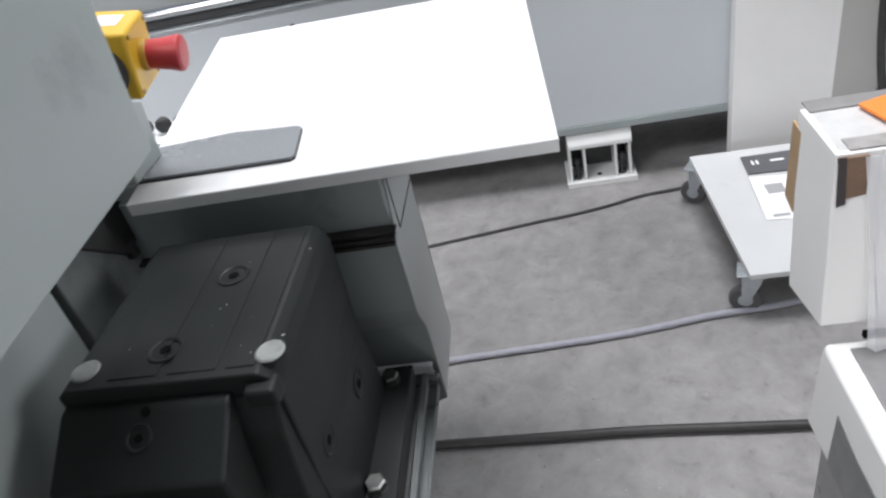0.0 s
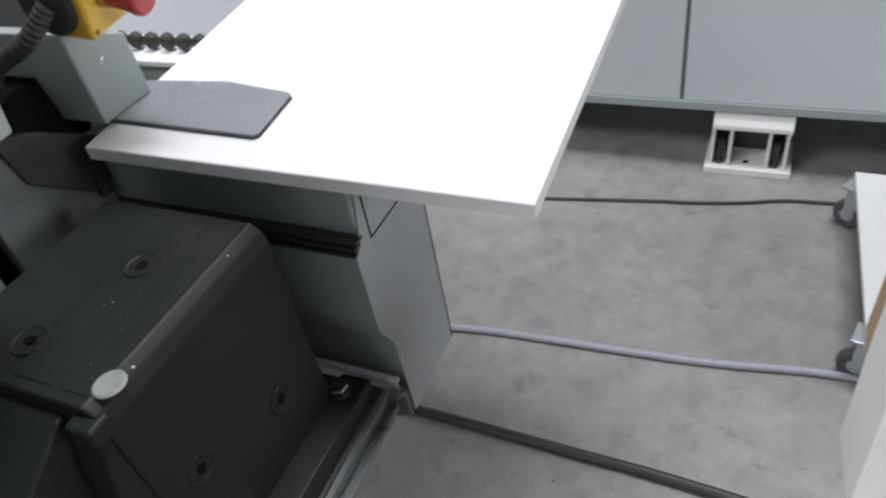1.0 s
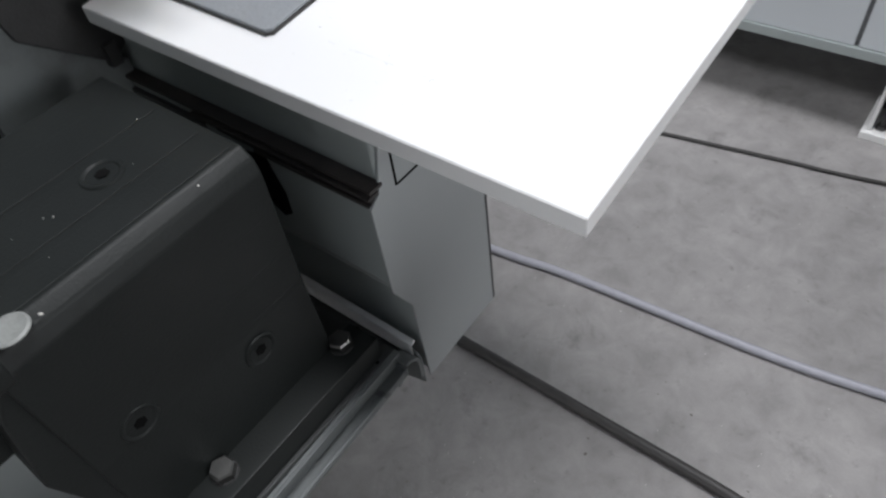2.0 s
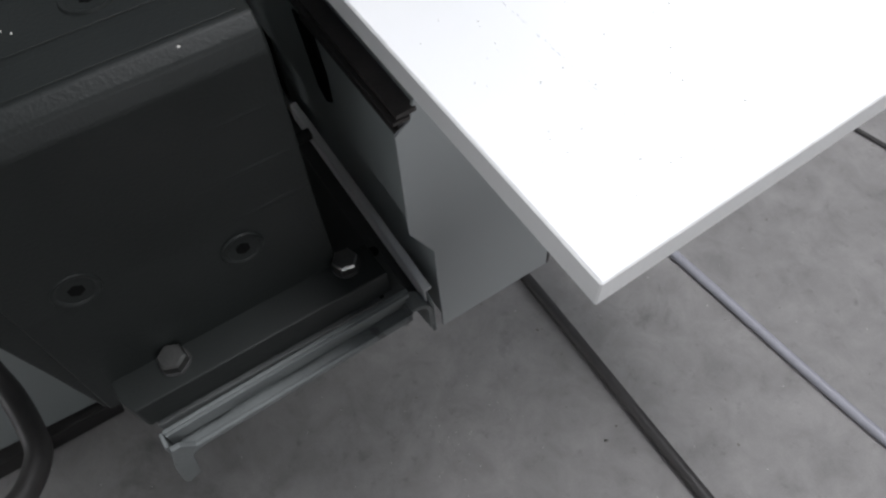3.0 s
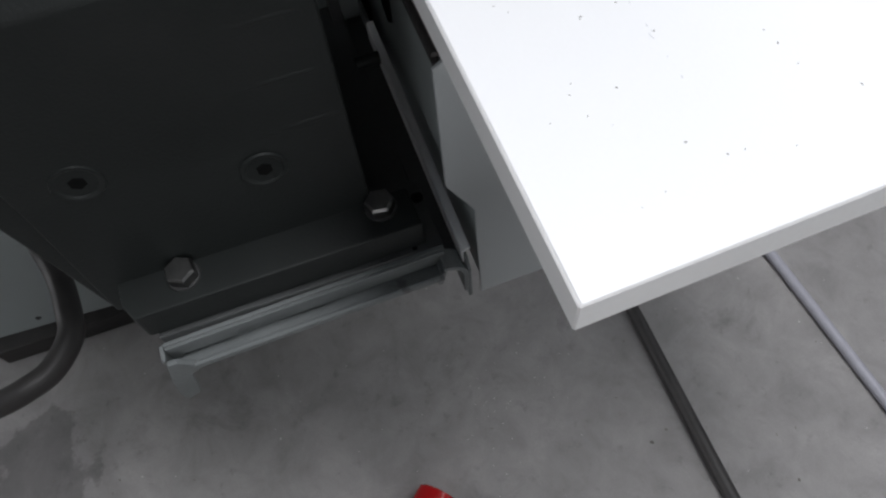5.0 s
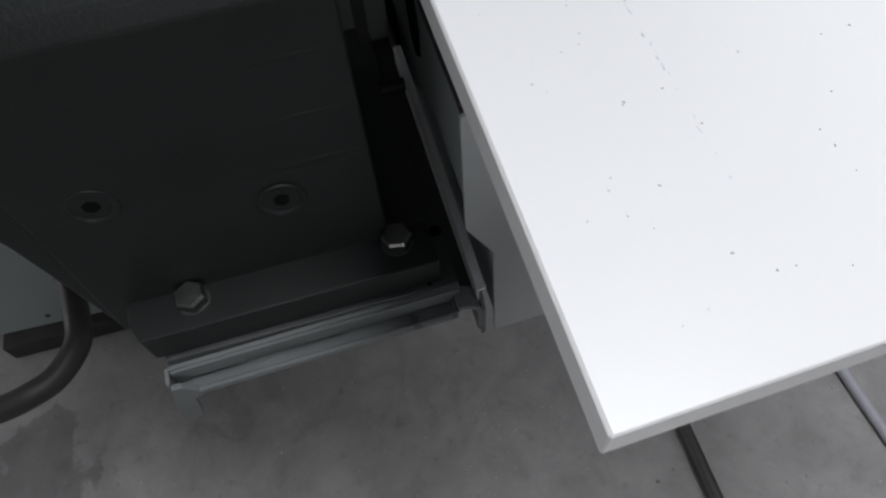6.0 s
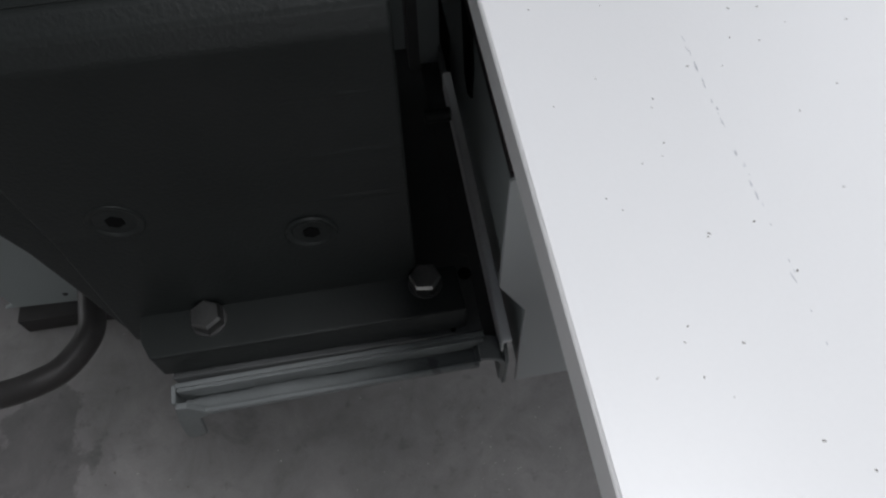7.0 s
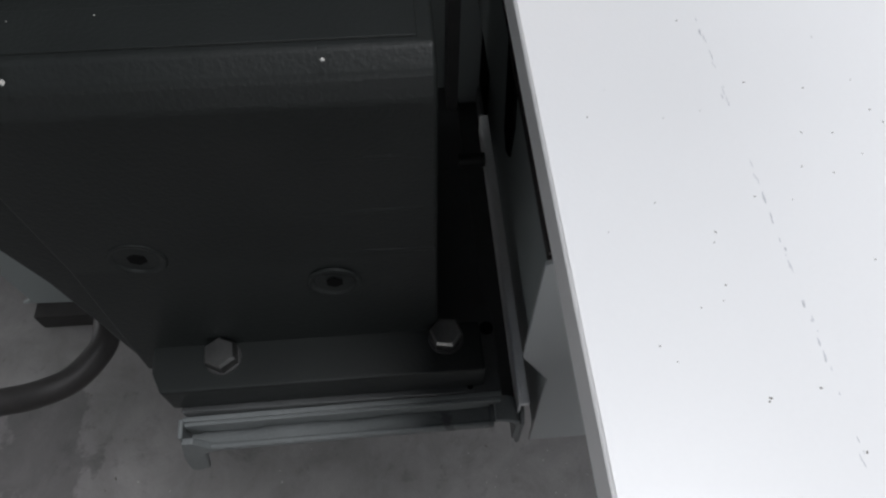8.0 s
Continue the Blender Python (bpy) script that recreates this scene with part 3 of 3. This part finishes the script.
for x, y, turn in ((-0.2495, -0.021, 0.35), (-0.2455, -0.180, 0.1)):
    bolt = thing("hex_bolt", "bright steel hexagon bolt through the casting's foot", "bolt", "foot bolts", (x, y, 0.600))
    bolt_head = bm_hex_bolt(0, 0, 0.0016, 0.0122, 0.0105)
    bolt_head.transform(Matrix.Rotation(turn, 4, "Z"))
    part("head", bolt_head, BOLT, bolt)
    part("washer", bm_lathe([(0, 0), (0.0128, 0), (0.0128, 0.0013), (0.0124, 0.0016), (0, 0.0016)]), DARKSTEEL, bolt, "dark washer")

# ---- machine body beside the casting ----
side = thing("inner_wall", "grey-green sheet steel side of the machine", "machine panel")
part("side_plate", bm_prism([(0.034, 0.50), (0.034, 0.815), (0.018, 0.822), (-0.051, 0.885), (-0.060, 0.955), (-0.104, 0.955), (-0.104, 0.50)], "x", -0.545, -0.530, 0.001, 1), INNER, side, "grey-green inner wall, darkened for its shade")
part("near_plate", bm_prism([(-0.80, 0.62), (-0.142, 0.62), (-0.136, 0.90), (-0.126, 1.015), (-0.80, 1.015)], "x", -0.522, -0.510, 0.001, 1), GREY_GREEN, side, "grey-green near wall")
# Solid black box in place of the shade between the walls.
part("channel_shade", bm_box(-0.62, -0.547, -0.16, 0.06, 0.45, 0.960, 0.002), BLACK, side, "black box for the shade between the walls")
part("top_flange", bm_box(-0.522, -0.346, -0.80, -0.16, 1.016, 1.0215, 0.001), GREY_GREEN, side, "grey-green flange under the cover")
part("clamp", bm_prism([(-0.064, 0.945), (-0.052, 0.882), (0.019, 0.820), (0.046, 0.838), (0.050, 0.880), (-0.005, 0.915)], "x", -0.546, -0.524, 0.002, 2), DARKSTEEL, side, "dark oily clamp block")
part("back_frame", bm_box(-1.2, -0.77, -0.60, 0.25, 0.492, 1.0, 0.004), DARKSTEEL, side, "dark machine frame behind the walls")
part("clip", bm_box(-0.534, -0.520, 0.012, 0.026, 0.818, 0.842, 0.002), DARKSTEEL, side, "small dark clip")
cover = thing("cover", "grey-green sheet steel machine cover", "machine cover")
part("face", bm_prism([(-0.142, 1.021), (-0.123, 1.16), (-0.115, 1.359), (-1.6, 1.359), (-1.6, 1.0), (-0.40, 1.008)], "x", -0.345, -0.331, 0.002, 2), GREY_GREEN, cover, "smooth grey-green cover face")
# Out of view: added behind the cover face to keep overhead light off.
part("hood", bm_box(-1.3, -0.346, -1.6, -0.16, 1.05, 1.358, 0.004), GREY_GREEN, cover, "unseen grey-green hood body, added to block light from above")
part("column", bm_box(-1.3, -0.95, -1.6, -0.95, 0.0, 1.049, 0.004), GREY_GREEN, cover, "unseen grey-green column, added under the hood")

# ---- feed track beyond the board ----
track = thing("feed_track", "feed chain with black rollers on a grey rail", "conveyor")
part("beam", bm_box(-1.1, -0.36, 0.270, 0.34, 0.70, 0.846, 0.002), GREY, track, "blue-grey track beam")
part("rail", bm_box(-1.1, -0.36, 0.262, 0.345, 0.847, 0.855, 0.001), MELAMINE, track, "bright steel rail")
for k in range(23):
    part("roller", bm_cyl((-1.07 + 0.0305 * k, 0.290, 0.8685), (0, 1, 0), 0.0118, 0.016, 16, 0.003), RUBBER, track)

# ---- far machine ----
far = thing("far_machine", "pale grey machine cabinet on white steel feet", "machine")
CABY = 1.36


def cabinet_front(x0, x1, z0, z1, name):
    return part(name, bm_box(x0, x1, CABY, CABY + 0.02, z0, z1, 0.002), PALE, far, "flat pale grey cabinet panel")


cabinet_front(-0.043, 2.6, 0.215, 0.733, "panel")
cabinet_front(-1.366, -0.053, 0.215, 0.733, "panel")
cabinet_front(-2.6, -1.386, 0.215, 0.733, "panel")
part("carcass", bm_box(-2.6, 2.6, CABY + 0.08, CABY + 0.75, 0.19, 0.733, 0.003), GREY, far, "grey machine carcass")
part("skirt", bm_box(-2.6, 2.6, CABY - 0.006, CABY + 0.08, 0.190, 0.214, 0.002), GREY_GREEN, far, "grey lower skirt")
for x in (-0.048, -1.376):
    part("seam", bm_box(x - 0.0118 + 0.006 * (x > -1), x + 0.0118 - 0.006 * (x > -1), CABY + 0.004, CABY + 0.019, 0.216, 0.732), material("grey_joint", (0.10, 0.105, 0.11), 0.7), far, "dark panel joint")
for x, z in ((-1.400, 0.686), (-1.287, 0.684), (-0.706, 0.672), (-0.140, 0.645)):
    part("panel_hole", bm_lathe([(0.0, 0.0), (0.012, 0.0), (0.014, 0.002), (0.016, 0.0)], (x, CABY - 0.0005, z), (0, -1, 0), 20), BLACK, far, "round dark panel hole")
part("top_ledge", bm_box(-2.6, 2.6, CABY - 0.012, CABY + 0.2, 0.734, 0.742, 0.002), ZINC, far, "bright ledge along the top")
part("top_strip", bm_box(-2.6, 2.6, CABY + 0.02, CABY + 0.2, 0.743, 0.766, 0.002), DARKSTEEL, far, "dark strip above the ledge")
part("rod", bm_cyl((-2.6, CABY + 0.02, 0.784), (1, 0, 0), 0.017, 5.2, 20), CHROME, far, "polished steel rod")
part("upper_body", bm_box(-2.6, 2.6, CABY + 0.12, CABY + 0.75, 0.767, 1.5, 0.004), GREY, far, "pale grey upper body")


def machine_foot(x):
    foot = thing("levelling_foot", "white painted steel levelling foot with two bolts", "foot", "machine feet", (x, CABY - 0.01, 0))
    part("base", bm_box(-0.112, 0.112, -0.012, 0.15, 0.0, 0.020, 0.002), WHITE, foot, "chipped white base plate")
    part("top", bm_prism([(-0.004, 0.138), (-0.004, 0.152), (0.020, 0.189), (0.15, 0.189), (0.15, 0.138)], "x", -0.100, 0.100, 0.003, 2), WHITE, foot, "white top channel")
    for wx in (-0.096, -0.050, 0.048, 0.092):
        part("web", bm_box(wx - 0.004, wx + 0.004, 0.0, 0.15, 0.020, 0.138, 0.001), WHITE, foot, "white upright web")
    part("back_web", bm_box(-0.095, 0.095, 0.10, 0.108, 0.014, 0.128), DARKSTEEL, foot, "dark back web")
    for wx in (-0.074, 0.068):
        shaft = part("levelling_bolt", bm_cyl((wx, 0.02, 0.020), (0, 0, 1), 0.0065, 0.075, 12), DARKSTEEL, foot, "dark threaded bolt")
        part("nut", bm_lathe([(0, 0), (0.0125, 0), (0.0125, 0.011), (0, 0.011)], (wx, 0.02, 0.020), (0, 0, 1), 6), DARKSTEEL, shaft)
        part("bolt_head", bm_lathe([(0, 0), (0.0125, 0), (0.0125, 0.013), (0, 0.013)], (wx, 0.02, 0.078), (0, 0, 1), 6), DARKSTEEL, shaft)
    part("bore", bm_lathe([(0.008, 0.0), (0.008, 0.0006), (0, 0.0004)], (-0.005, 0.03, 0.020)), BLACK, foot, "dark drilled hole")
    return foot


first_foot = machine_foot(0.141)
copy_thing(first_foot, pose(-1.75, CABY - 0.01, 0))
copy_thing(first_foot, pose(2.0, CABY - 0.01, 0))

# ---- upright carton behind the trolley ----
tall = thing("tall_carton", "tall plain white carton standing on the floor", "carton")
part("body", bm_box(0.525, 0.80, 1.30, 1.345, 0.0, 0.62, 0.002), CARTONW, tall)
# The carton's turned-away side, with its shade put into a greyer white.
part("side_flap", bm_box(0.801, 0.92, 1.305, 1.343, 0.0, 0.62, 0.002), material("shaded_carton", (0.46, 0.45, 0.43), 0.65, spread=0.04), tall, "white carton's side, greyed for its shade")
solid("hanging_cable", bm_tube([(0.905, 1.27, 1.2), (0.89, 1.27, 0.7), (0.885, 1.26, 0.45), (0.92, 1.25, 0.2), (1.0, 1.25, 0.04), (1.3, 1.25, 0.012)], 0.011), RUBBER, "black cable hanging down beside the carton", "cable")

# ---- trolley ----
trolley = thing("trolley", "flat white board trolley on four swivel castors", "trolley")
part("deck", bm_prism([(0.398, 0.643), (1.0, 0.632), (1.0, 1.19), (0.383, 1.204)], "z", 0.125, 0.14, 0.001, 1), material("worn_white_deck", (0.58, 0.585, 0.585), 0.45, spread=0.05, scale=8, grain=0.12, dirt=(0.42, 0.42, 0.41), dirt_scale=9, dirt_from=0.62, dirt_to=0.8), trolley, "white melamine deck")


TYRE = material("grey_tyre_rubber", (0.085, 0.085, 0.088), 0.55, spread=0.15, scale=30)


def castor(x, y, turn):
    arm = part("castor", bm_box(-0.030, 0.034, -0.027, 0.027, 0.119, 0.1245, 0.001), ZINC, trolley, "zinc-plated swivel castor")
    arm.matrix_basis = pose(x, y, 0, 0, 0, turn)
    part("fork", joined(bm_prism([(-0.024, 0.117), (0.022, 0.117), (0.022, 0.072), (0.019, 0.030), (0.006, 0.030), (-0.020, 0.095)], "y", -0.0165, -0.0145), bm_prism([(-0.024, 0.117), (0.022, 0.117), (0.022, 0.072), (0.019, 0.030), (0.006, 0.030), (-0.020, 0.095)], "y", 0.0145, 0.0165)), ZINC, arm)
    part("tyre", bm_lathe([(0.017, -0.011), (0.034, -0.011), (0.0375, -0.006), (0.0375, 0.006), (0.034, 0.011), (0.017, 0.011)], (0.012, 0, 0.0375), (0, 1, 0), 28), TYRE, arm, "dark grey rubber tyre")
    part("hub", bm_cyl((0.012, -0.013, 0.0375), (0, 1, 0), 0.017, 0.026), ZINC, arm, "pale hub")


castor(0.414, 0.680, 165)
castor(0.400, 1.168, 150)
castor(0.95, 0.69, 0)
castor(0.95, 1.15, 30)
book = thing("booklet", "dark grey printed booklet lying on the trolley", "booklet")
part("cover", bm_prism([(0.512, 1.152), (0.66, 1.152), (0.622, 1.052), (0.508, 1.060)], "z", 0.141, 0.146, 0.0008, 1), INK, book)
for xa, xb, ya, yb in ((0.53, 0.536, 1.10, 1.122), (0.542, 0.548, 1.10, 1.122), (0.58, 0.615, 1.106, 1.116)):
    part("print_mark", bm_box(xa, xb, ya, yb, 0.1462, 0.1464), PAPER, book, "pale print mark")
sheet = thing("leaflet", "white printed leaflet lying on the trolley", "paper")
part("page", bm_prism([(0.506, 1.047), (0.61, 1.034), (0.575, 0.834), (0.492, 0.843)], "z", 0.141, 0.1425, 0.0003, 1), PAPER, sheet)
PRINT = material("pale_print", (0.35, 0.35, 0.36), 0.6)
for xa, xb, ya, yb in ((0.512, 0.552, 0.850, 0.862), (0.53, 0.575, 0.955, 1.0)):
    part("print_bar", bm_box(xa, xb, ya, yb, 0.1426, 0.1428), PRINT, sheet, "grey print bar")

# ---- wrapped cartons ----
GREYFILM = material("grey_film", (0.22, 0.215, 0.215), 0.3, spread=0.2, scale=25, grain=0.4, grain_scale=60)
low = thing("low_carton", "white carton with a dark film-wrapped top", "carton")
part("body", bm_prism([(-0.75, 0.50), (-0.028, 0.468), (-0.044, 0.618), (-0.75, 0.618)], "x", 0.262, 0.95, 0.009, 3), CARTONW, low)
part("top_film", bm_box(0.285, 0.94, -0.74, -0.06, 0.6182, 0.621, 0.001), GREYFILM, low, "dark grey wrapping film")
part("side_film", bm_prism([(-0.108, 0.568), (-0.103, 0.478), (-0.60, 0.494), (-0.60, 0.560), (-0.16, 0.560)], "x", 0.2605, 0.2618), material("grey_patch", (0.2, 0.2, 0.2), 0.45, spread=0.3, scale=30), low, "dark grey film patch")
high = thing("high_carton", "white carton with torn flaps under clear stretch film", "carton")
part("body", bm_prism([(-0.024, 0.622), (0.078, 0.600), (0.100, 0.838), (-0.006, 0.838)], "x", 0.266, 0.62, 0.003, 2), CARTONW, high, "white carton leaning on the one below")
part("brown_flap", bm_prism([(0.113, 0.818), (0.086, 0.815), (0.088, 0.706), (0.117, 0.713)], "x", 0.2655, 0.269, 0.0006, 1), CARTONB, high, "brown torn flap")
part("grey_edge", bm_box(0.272, 0.62, 0.085, 0.111, 0.8385, 0.8405, 0.0005), material("grey_tape", (0.23, 0.225, 0.22), 0.4, spread=0.15, scale=40), high, "grey tape along the edge")
part("top_film", bm_prism([(0.2705, 0.002), (0.2745, 0.084), (0.61, 0.084), (0.61, 0.0)], "z", 0.8383, 0.8388), material("milky_film", (0.56, 0.555, 0.55), 0.2, spread=0.12, scale=30, grain=0.5, grain_scale=70), high, "milky film over the carton's top")
part("front_tape", bm_box(0.280, 0.62, -0.003, 0.02, 0.8390, 0.8402, 0.0005), material("grey_tape_worn", (0.3, 0.29, 0.28), 0.4, spread=0.25, scale=60), high, "worn grey tape")
part("brown_corner", bm_prism([(0.2665, 0.836), (0.296, 0.836), (0.298, 0.790), (0.2755, 0.786)], "y", -0.0118, -0.0075, 0.0006, 1), material("dull_brown_card", (0.20, 0.125, 0.085), 0.6, spread=0.2, scale=40), high, "torn brown corner")
part("dark_tape", bm_prism([(0.2662, 0.838), (0.2735, 0.838), (0.2785, 0.782), (0.270, 0.779)], "y", -0.0135, -0.0120), material("dark_tape", (0.06, 0.05, 0.05), 0.4), high, "dark tape edge")
part("vent", bm_box(0.30, 0.36, -0.0550, -0.0488, 0.628, 0.636), BLACK, high, "dark handle slot")
film_bm = bmesh.new()
cols, rows_n = 60, 14
grid = []
for j in range(rows_n):
    v = j / (rows_n - 1)
    line = []
    for i in range(cols):
        u = i / (cols - 1)
        wob = 0.010 * noise.noise(Vector((u * 34, v * 1.3, 2))) + 0.003 * noise.noise(Vector((u * 80, v * 4, 5)))
        line.append(film_bm.verts.new((0.288 + 0.3 * u + 0.012 * v, -0.019 - 0.050 * v + wob, 0.84 - 0.215 * v)))
    grid.append(line)
for j in range(rows_n - 1):
    for i in range(cols - 1):
        film_bm.faces.new((grid[j][i], grid[j][i + 1], grid[j + 1][i + 1], grid[j + 1][i]))
part("film", film_bm, FILM, high, "clear crumpled stretch film")
solid("orange_folder", bm_prism([(0.318, 0.079), (0.36, 0.094), (0.50, 0.09), (0.49, -0.02), (0.335, 0.012)], "z", 0.8415, 0.8455, 0.0015), ORANGE, "orange card lying on the wrapped carton", "folder")
stack = thing("wrapped_stack", "grey film-wrapped stack of goods under the white cartons", "carton stack")
part("core", bm_box(0.274, 0.94, -0.53, -0.052, 0.0, 0.466, 0.008, 3), GREYFILM, stack, "dull grey film over the stacked goods")

# ---- lower left: cabinet base, hose, red canister ----
base = thing("base_cabinet", "grey-green sheet steel machine base close above the floor", "machine base")
part("skirt", bm_prism([(-0.668, 0.066), (-0.38, 0.046), (-0.38, 0.30), (-0.60, 0.30), (-0.632, 0.21), (-0.655, 0.155), (-0.652, 0.075)], "x", -0.606, -0.600, 0.0008, 1), GREY_GREEN, base, "grey-green sheet skirt")
part("screw", bm_lathe([(0, 0.002), (0.003, 0.002), (0.0045, 0)], (-0.600, -0.565, 0.085), (1, 0, 0), 12), DARKSTEEL, base, "small dark screw")
part("body", bm_box(-1.2, -0.608, -0.60, -0.36, 0.09, 0.298, 0.003), GREY_GREEN, base, "grey-green base body")
part("foot", bm_box(-1.1, -0.70, -0.55, -0.40, 0.0, 0.089, 0.003), DARKSTEEL, base, "dark plinth")
# Dark block gives the plinth's face together with the shadow below the skirt.
part("plinth_shade", bm_box(-1.1, -0.587, -0.662, -0.372, 0.0, 0.040, 0.003), RUBBER, base, "dark block for the plinth face and its shadow under the skirt")
# Added block: keeps light from the west off the floor below the casting.
part("rear_light_block", bm_box(-1.2, -0.64, -0.359, 0.26, 0.0, 0.49, 0.003), GREY_GREEN, base, "grey-green block behind the base, added to stop light from the west")
solid("hose", bm_tube([(-0.56, -0.37, 0.62), (-0.53, -0.38, 0.50), (-0.498, -0.396, 0.40), (-0.455, -0.388, 0.372), (-0.408, -0.381, 0.368), (-0.373, -0.381, 0.366), (-0.340, -0.402, 0.366), (-0.324, -0.427, 0.37), (-0.316, -0.465, 0.37), (-0.312, -0.52, 0.38), (-0.33, -0.62, 0.45), (-0.40, -0.68, 0.60)], 0.0142, 14), RUBBER, "black rubber hose hanging in a loop", "hose")
can_dir = Vector((0.72, -0.69, 0.0))
can = thing("red_canister", "glossy red plastic canister lying on the floor", "canister")
part("body", bm_lathe([(0, 0), (0.024, 0), (0.028, 0.003), (0.030, 0.02), (0.028, 0.05), (0.031, 0.08), (0.031, 0.14), (0.027, 0.146), (0, 0.146)], (-0.142, -0.05, 0.031), can_dir, 28), REDCAN, can)
part("cap", bm_cyl(Vector((-0.142, -0.05, 0.031)) + can_dir * 0.146, can_dir, 0.018, 0.02), RUBBER, can, "black cap")
